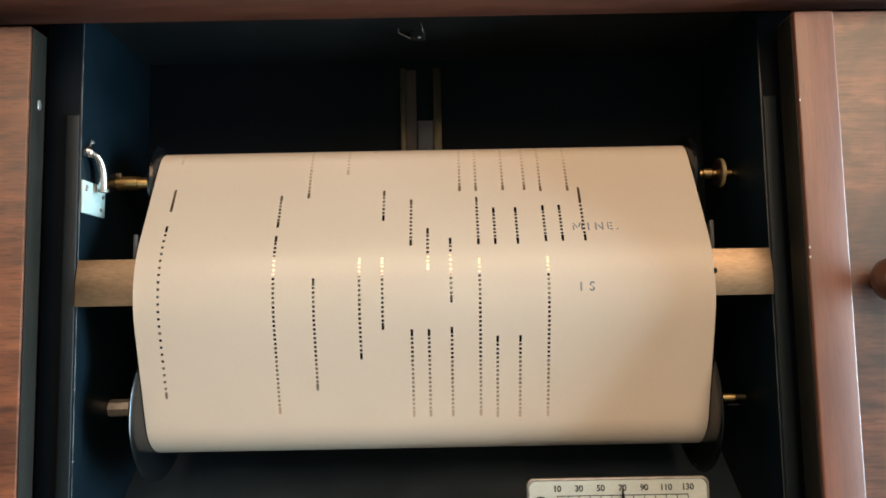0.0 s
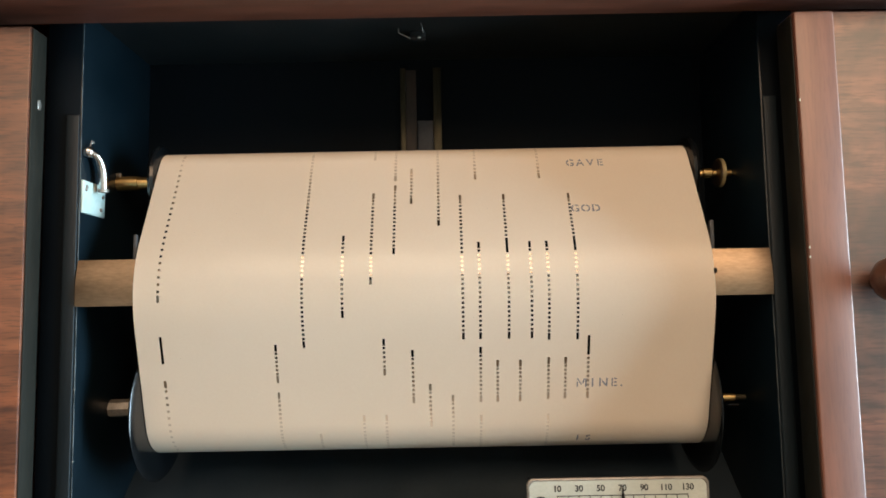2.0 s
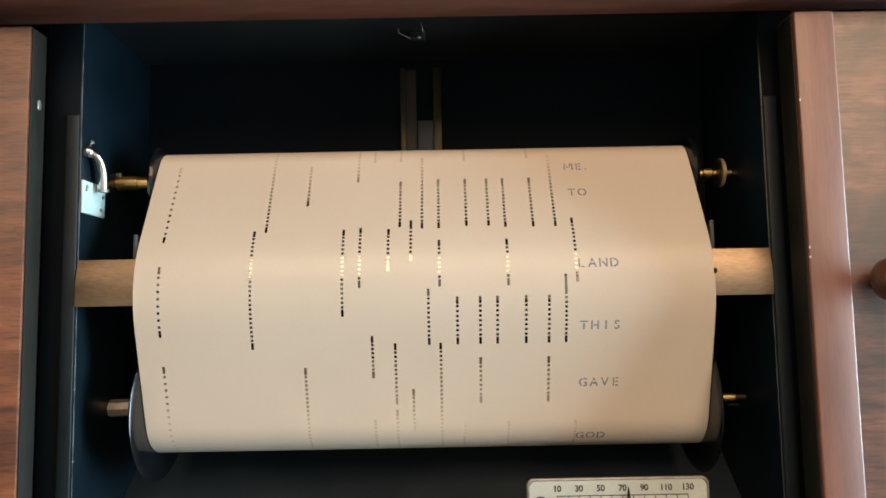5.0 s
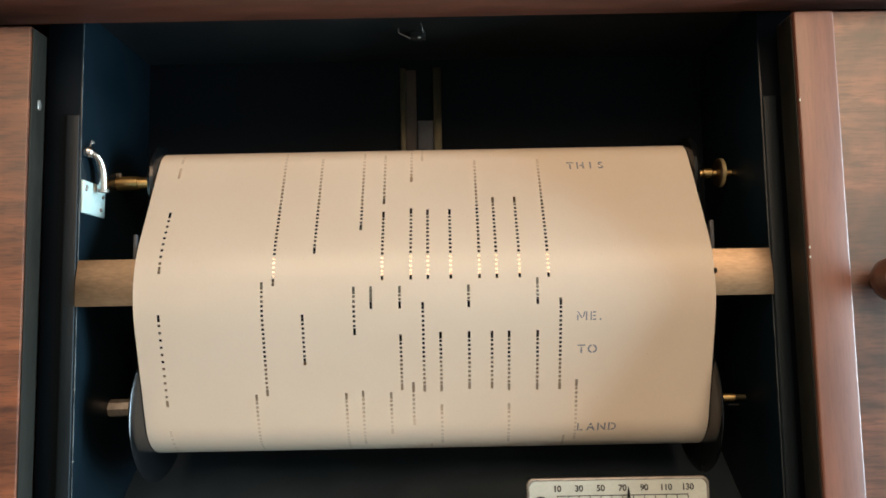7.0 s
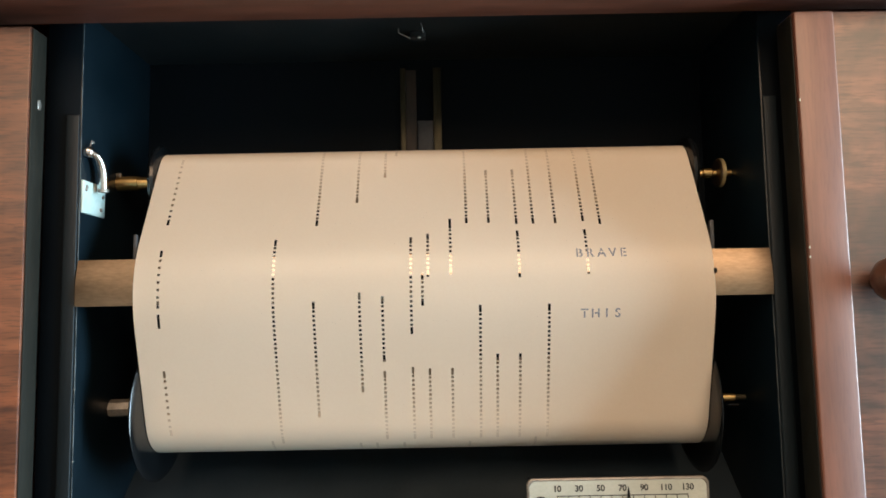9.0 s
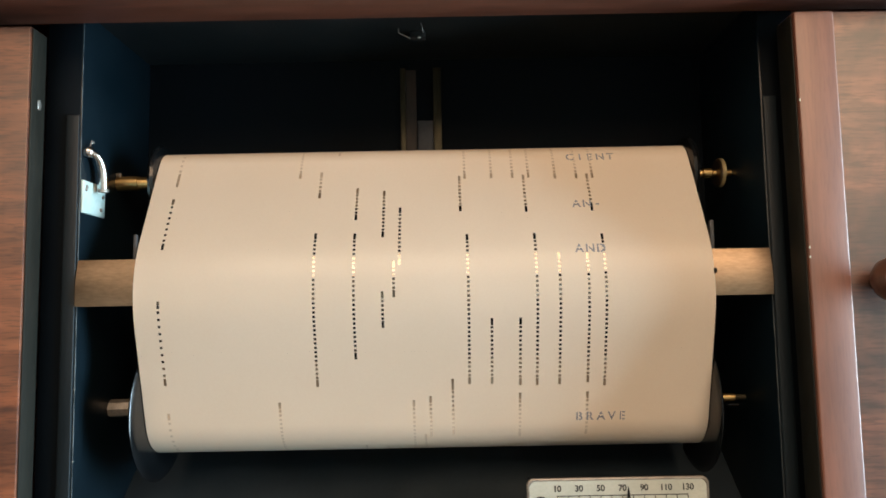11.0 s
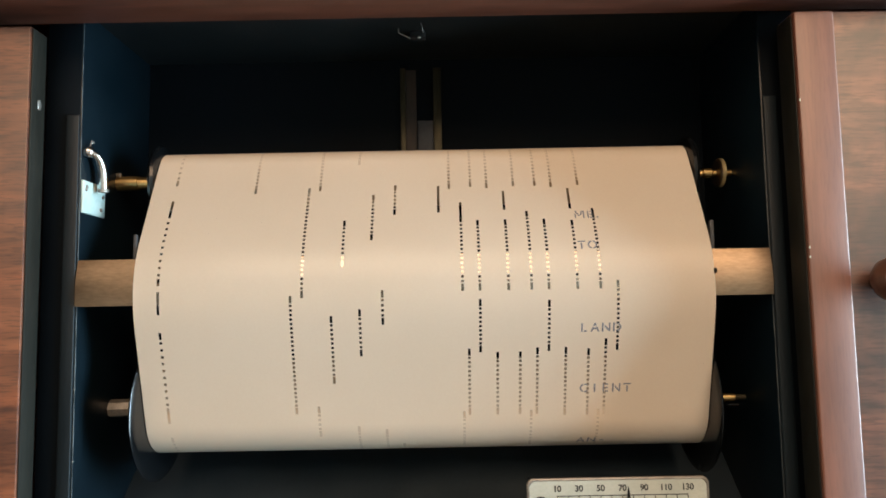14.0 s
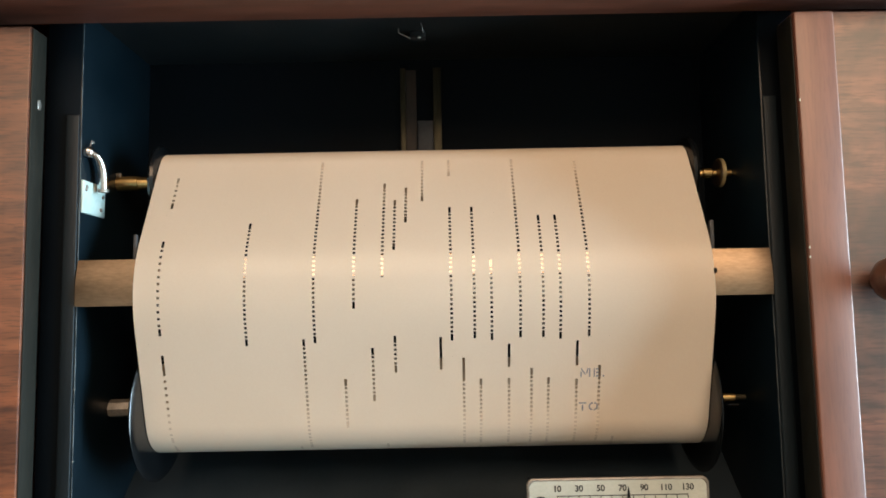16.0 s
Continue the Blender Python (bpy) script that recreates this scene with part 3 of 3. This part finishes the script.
def tempo_scale():
    solid("tempo_board", block(B(), 0.0500, 0.1355, 0.352, 0.360, BED, -0.0850, 0.0005), MATT, "matt black upright board behind the tempo scale", "board")
    g = thing("tempo_scale", (0.095, 0.349, -0.105), "silvered tempo scale plate with printed numbers", "scale plate")
    bm = B()
    x0, x1, z0, z1, cut = 0.0486, 0.1379, -0.1300, -0.0836, 0.0025
    def outline(inset, y):
        a, b, c, d, k = x0 + inset, x1 - inset, z0 + inset, z1 - inset, cut
        return [bm.verts.new((x, y, z + EYE)) for x, z in ((a, c), (b, c), (b, d - k), (b - k * 0.4, d - k * 0.35), (b - k, d), (a + k, d), (a + k * 0.4, d - k * 0.35), (a, d - k))]
    ring = [outline(0, 0.3519), outline(0, 0.3500), outline(0.0004, 0.3497), outline(0.0009, 0.3497), outline(0.0013, 0.3502)]
    for a, b in zip(ring, ring[1:]):
        for i in range(8):
            bm.faces.new((a[i], a[(i + 1) % 8], b[(i + 1) % 8], b[i]))
    part("rim", bm, GREY_STEEL, g, "raised grey metal rim")
    dial = part("face", block(B(), x0 + 0.0010, x1 - 0.0010, 0.3501, 0.3516, z0 + 0.0010, z1 - 0.0010), ENAMEL, g)
    yf = 0.3500
    px = lambda v: 0.0634 + (v - 10) / 120 * 0.0640
    for v in range(10, 131, 20):
        bm = glyphs(str(v), 0.0042, 0.95, bold=0.00011)
        bmesh.ops.transform(bm, verts=bm.verts, matrix=Matrix.Translation((px(v), yf - 0.0001, EYE - 0.0886)) @ pose(0, 0, 0, 90, 0, 0))
        part("number", bm, MARK, dial)
    for v in range(10, 131, 10):
        part("tick", block(B(), px(v) - 0.00018, px(v) + 0.00018, yf - 0.0001, yf + 0.0001, -0.0985, -0.0918), MARK, dial)
    part("scale_line", block(B(), px(10), px(130), yf - 0.00012, yf + 0.0001, -0.0922, -0.0918), MARK, dial)
    bm = B()
    n = 32
    ring = [[bm.verts.new((0.0552 + r * math.cos(k * math.tau / n), yf - 0.0001, EYE - 0.0968 + r * math.sin(k * math.tau / n))) for k in range(n)] for r in (0.0048, 0.0038)]
    for k in range(n):
        bm.faces.new((ring[0][k], ring[0][(k + 1) % n], ring[1][(k + 1) % n], ring[1][k]))
    part("round_mark", bm, MARK, dial)
    p = thing("tempo_pointer", (px(70), 0.3485, -0.09), "thin dark steel tempo pointer over the scale", "pointer")
    part("needle", tube(B(), [(px(70), 0.3492, -0.0878), (px(70), 0.3490, -0.0925), (px(70), 0.3485, -0.1290)], [0.0002, 0.0008, 0.0008], 8), SHADE, p)
    return p


# ---- the paper web: narrow rigid strips on their way from roll to roll ----
STRIP = 0.003
Q0, COUNT = -0.188, 300                        # the web starts Q0 along its length
holes = []                                     # (column, from, to) in metres along the web
DOT, STEP, SLOT, HOLE_W = 0.00125, 0.0023, 0.0036, 0.0013


def held_notes(col, *spans):
    """Held notes: a slot at each end and a chain of small holes between (mm along the roll)."""
    step = 0.0036 if col == -47 else STEP
    for a, b in spans:
        a, b = a / 1000, b / 1000
        if b - a < 2 * SLOT + 0.001:
            holes.append((col, a, b))
            continue
        holes.append((col, a, a + SLOT)), holes.append((col, b - SLOT, b))
        n = max(1, round((b - a - 2 * SLOT) / step))
        gap = (b - a - 2 * SLOT) / n
        for i in range(n):
            c = a + SLOT + (i + 0.5) * gap
            holes.append((col, c - DOT / 2, c + DOT / 2))


def slots(col, *spans):
    """Single long slots."""
    for a, b in spans:
        holes.append((col, a / 1000, b / 1000))


def song():
    held_notes(-47, (-131.6, -40.5), (-0, 90.1), (105.3, 140.7), (153.9, 202.4), (222.7, 258.1), (290.5, 319.9), (335, 378.6), (404.9, 436.3), (449.4, 492.9), (516.2, 563.8), (574.9, 623.5), (643.8, 664))
    slots(-47, (-31.4, -17.2), (280.4, 287.5), (444.4, 451.4), (502, 513.2), (554.7, 564.8))
    held_notes(-32, (568.9, 633.6))
    held_notes(-31, (98.2, 159.9))
    held_notes(-29, (158.9, 217.6))
    held_notes(-27, (-140.7, -47.6), (-42.5, -22.3), (215.6, 324.9))
    held_notes(-24, (448.4, 510.1))
    held_notes(-22, (-24.3, 88.1), (175.1, 201.4), (509.1, 571.9))
    held_notes(-20, (-128.5, -70.9), (231.8, 292.5), (333, 413), (435.2, 452.4), (569.9, 673.1))
    held_notes(-17, (464.6, 500))
    held_notes(-15, (-9.1, 33.4), (114.4, 159.9), (524.3, 550.6))
    held_notes(-13, (190.3, 214.6), (347.2, 412.5), (420.8, 441.3), (587.1, 647.8))
    held_notes(-12, (-112.4, -60.7), (128.5, 160.9), (244.9, 296.6), (478.8, 503.1))
    held_notes(-10, (7.1, 59.7), (82, 104.3), (203.5, 214.6), (538.5, 566.8))
    slots(-10, (203.5, 212.6))
    held_notes(-8, (-97.2, -60.7), (-39.5, -20.2), (217.6, 256.1), (261.1, 294.5), (363.4, 381.6), (409.9, 439.3), (495, 512.2), (602.3, 657.9))
    held_notes(-7, (136.6, 159.9))
    held_notes(-6, (22.3, 64.8), (67.8, 100.2), (378.6, 396.8), (553.7, 572.9), (616.4, 646.8))
    held_notes(-5, (160.9, 190.3), (203.5, 214.6), (394.8, 428.2))
    held_notes(-4, (632.6, 654.9))
    held_notes(-3, (-143.7, -97.2), (-54.7, -26.3), (52.6, 75.9), (141.7, 165), (217.6, 258.1), (275.3, 324.9))
    slots(-3, (159.9, 165))
    held_notes(-1, (159.9, 206.5), (289.5, 305.7), (645.8, 673.1))
    held_notes(0, (-143.7, -97.2), (-67.8, -44.5), (99.2, 127.5), (217.6, 257.1), (303.7, 326.9))
    held_notes(2, (38.5, 100.2), (128.5, 152.8), (159.9, 191.3))
    slots(2, (554.7, 571.9))
    held_notes(4, (-143.7, -96.2), (-84, -50.6), (217.6, 257.1), (304.7, 336), (569.9, 641.7), (662, 673.1))
    slots(4, (330, 336))
    held_notes(5, (99.2, 123.5))
    held_notes(6, (-21.3, 57.7), (425.1, 448.4), (511.2, 560.8))
    slots(6, (549.6, 560.8))
    held_notes(7, (160.9, 191.3), (203.5, 214.6), (333, 410.9), (446.4, 481.8))
    held_notes(8, (570.9, 641.7))
    held_notes(9, (-143.7, -61.7), (-54.7, -25.3), (-21.3, 28.3), (67.8, 92.1), (99.2, 123.5), (217.6, 289.5), (479.8, 507.1), (511.2, 549.6))
    held_notes(11, (160.9, 191.3), (333, 367.4), (569.9, 610.4))
    held_notes(12, (-144.7, -101.2), (-54.7, -32.4), (99.2, 123.5), (217.6, 264.2), (446.4, 479.8))
    held_notes(14, (-21.3, 57.7), (128.5, 152.8), (159.9, 191.3), (511.2, 549.6))
    slots(14, (23.3, 30.4), (555.7, 567.8))
    held_notes(16, (-144.7, -101.2), (-54.7, -32.4), (217.6, 264.2), (302.6, 327.9), (332, 367.4), (446.4, 479.8), (570.9, 673.1))
    held_notes(17, (99.2, 123.5))
    held_notes(18, (-21.3, 28.3), (424.1, 448.4), (511.2, 554.7))
    held_notes(19, (159.9, 191.3), (204.5, 217.6), (332, 410.9), (446.4, 481.8))
    held_notes(20, (570.9, 635.7))
    held_notes(21, (-144.7, -61.7), (-53.6, -31.4), (-22.3, 28.3), (67.8, 92.1), (99.2, 123.5), (217.6, 289.5), (479.8, 506.1), (511.2, 549.6))
    held_notes(23, (159.9, 207.5), (332, 399.8), (569.9, 635.7))
    held_notes(24, (-53.6, -31.4), (99.2, 133.6), (445.4, 481.8))
    slots(24, (124.5, 133.6))
    held_notes(26, (-22.3, 57.7), (129.6, 165), (511.2, 548.6))
    slots(26, (23.3, 30.4), (555.7, 568.9))
    held_notes(28, (-53.6, -20.2), (303.7, 327.9), (333, 399.8), (445.4, 480.8), (570.9, 671.1))
    slots(28, (-30.4, -20.2))
    held_notes(30, (424.1, 448.4), (511.2, 555.7))
    slots(30, (424.1, 429.2), (549.6, 555.7))
    held_notes(31, (331, 409.9), (445.4, 485.9))
    held_notes(33, (479.8, 515.2))


WORDS = (("IS", 80.2, -77.2), ("MINE.", 86.9, -45.2), ("GOD", 83.4, 47.8), ("GAVE", 86.4, 78.0), ("THIS", 86.2, 108.0), ("LAND", 86.2, 139.0),
         ("TO", 80.3, 181.1), ("ME.", 80.9, 198.2), ("THIS", 86.4, 284.4), ("BRAVE", 88.0, 314.6), ("AND", 82.7, 401.7), ("AN-", 83.7, 428.7),
         ("CIENT", 89.8, 459.9), ("LAND", 86.9, 491.8), ("TO", 81.6, 533.6), ("ME.", 83.2, 551.8))


def strip_mesh(q):
    """One strip of paper from q to q + STRIP, with the holes that fall on it cut out."""
    mine = [(c * PITCH + PHASE - HOLE_W / 2, c * PITCH + PHASE + HOLE_W / 2, max(a, q) - q, min(b, q + STRIP) - q)
            for c, a, b in holes if a < q + STRIP and b > q]
    cuts = sorted({0.0, STRIP, *(h[2] for h in mine), *(h[3] for h in mine)})
    vs, fs = [], []
    for y0, y1 in zip(cuts, cuts[1:]):
        if y1 - y0 < 1e-6:
            continue
        gaps = []
        for h in sorted(h for h in mine if h[2] < (y0 + y1) / 2 < h[3]):
            if gaps and h[0] < gaps[-1][1]:
                gaps[-1][1] = max(gaps[-1][1], h[1])
            else:
                gaps.append([h[0], h[1]])
        xs = [-PAPER_W / 2, *(x for g in gaps for x in g), PAPER_W / 2]
        for a, b in zip(xs[::2], xs[1::2]):
            k = len(vs)
            vs += [(x, y - STRIP / 2, 0.0) for x, y in ((a, y0), (b, y0), (b, y1), (a, y1))]
            fs.append((k, k + 1, k + 2, k + 3))
    me = bpy.data.meshes.new("paper_strip")
    me.from_pydata(vs, [], fs)
    me.materials.append(PAPER)
    return me


def paper_web():
    song()
    web = thing("music_roll_paper", (0, 0, -EYE), "cream perforated music roll paper running between two spools", "paper roll")
    strips = []
    for i in range(COUNT):
        ob = new("paper_strip", strip_mesh(Q0 + i * STRIP))
        ob.parent = web
        strips.append((ob, Q0 + i * STRIP))
    words = []
    for text, x, q in WORDS:
        bm = stencil(text, 0.0063, 0.00545, wide=1.0, bold=0.00010)
        bmesh.ops.translate(bm, verts=bm.verts, vec=(x / 1000, 0, 0.00007))
        words.append((part("lyric_word", bm, INK, web, "faded blue stencilled lyric word"), q / 1000))
    return web, strips, words


def travel(t):
    """How far the paper has run after t seconds."""
    clock = (0, 0.5, 1, 1.5, 2, 2.5, 3, 3.5, 4, 4.2, 6.5, 7, 7.5, 8, 8.5, 9, 9.2, 11.5, 12, 12.5, 13, 13.5, 14, 14.5, 15, 15.5, 16)
    run = (0, 0.0196, 0.0399, 0.0615, 0.0816, 0.1014, 0.1208, 0.1404, 0.1623, 0.1707, 0.268, 0.29, 0.3115, 0.3317, 0.3531, 0.3749, 0.3837,
           0.4806, 0.5027, 0.5243, 0.5452, 0.5671, 0.5896, 0.6084, 0.6291, 0.6513, 0.6733)
    return float(np.interp(t, clock, run))


def rim(c, r, e):
    return (c[0] - r * math.cos(e), c[1] + r * math.sin(e))


U_A, U_B = rim(SUP, R_SUP, E_UP), rim(BAR, R_BAR, E_UP)
L_A, L_B = rim(BAR, R_BAR, E_LOW), rim(TAK, R_TAK, E_LOW)
LEN_U, LEN_B, LEN_L = math.dist(U_A, U_B), R_BAR * (E_UP - E_LOW), math.dist(L_A, L_B)
LAYER = 0.0004


def web_point(u):
    """The point of the paper's way, u metres past the supply roll; wound paper spirals inwards."""
    if u < 0:
        return rim(SUP, R_SUP + LAYER * u / (math.tau * R_SUP), E_UP - u / R_SUP)
    if u < LEN_U:
        return tuple(a + (b - a) * u / LEN_U for a, b in zip(U_A, U_B))
    u -= LEN_U
    if u < LEN_B:
        return rim(BAR, R_BAR, E_UP - u / R_BAR)
    u -= LEN_B
    if u < LEN_L:
        return tuple(a + (b - a) * u / LEN_L for a, b in zip(L_A, L_B))
    u -= LEN_L
    return rim(TAK, R_TAK - LAYER * u / (math.tau * R_TAK), E_LOW - u / R_TAK)


def riding(q, w):
    """Rows for a rigid piece of width w whose middle lies q along the web."""
    rows, k = [], 0
    while True:
        t = k / 30
        u = travel(t) - q
        a, b = web_point(u + w / 2), web_point(u - w / 2)
        rows.append((t, pose(0, (a[0] + b[0]) / 2, EYE + (a[1] + b[1]) / 2, math.degrees(math.atan2(b[1] - a[1], b[0] - a[0])))))
        if k >= 480:
            return rows
        k += 3


room()
spool_box()
rear_guide()
ceiling_latch()
case()
tracker_bar()
SUPPLY, TAKE = spools()
bearings()
pivot_lever()
POINTER = tempo_scale()
WEB, STRIPS, LYRICS = paper_web()


def motions():
    for ob, q in STRIPS:
        walk(ob, riding(q + STRIP / 2, STRIP))
    for ob, q in LYRICS:
        walk(ob, riding(q, 0.003))
    for spool, c, r in ((SUPPLY, SUP, R_SUP), (TAKE, TAK, R_TAK)):
        walk(spool, [(k * 0.3, pose(0, c[0], c[1] + EYE, math.degrees(travel(k * 0.3) / r))) for k in range(53)] + [(16.0, pose(0, c[0], c[1] + EYE, math.degrees(travel(16.0) / r)))])

    at, x = POINTER.matrix_basis.translation.copy(), 0.0028
    walk(POINTER, [(0.0, pose(*at)), (2.75, pose(*at)), (2.95, pose(at[0] + x, at[1], at[2])), (16.0, pose(at[0] + x, at[1], at[2]))])


motions()
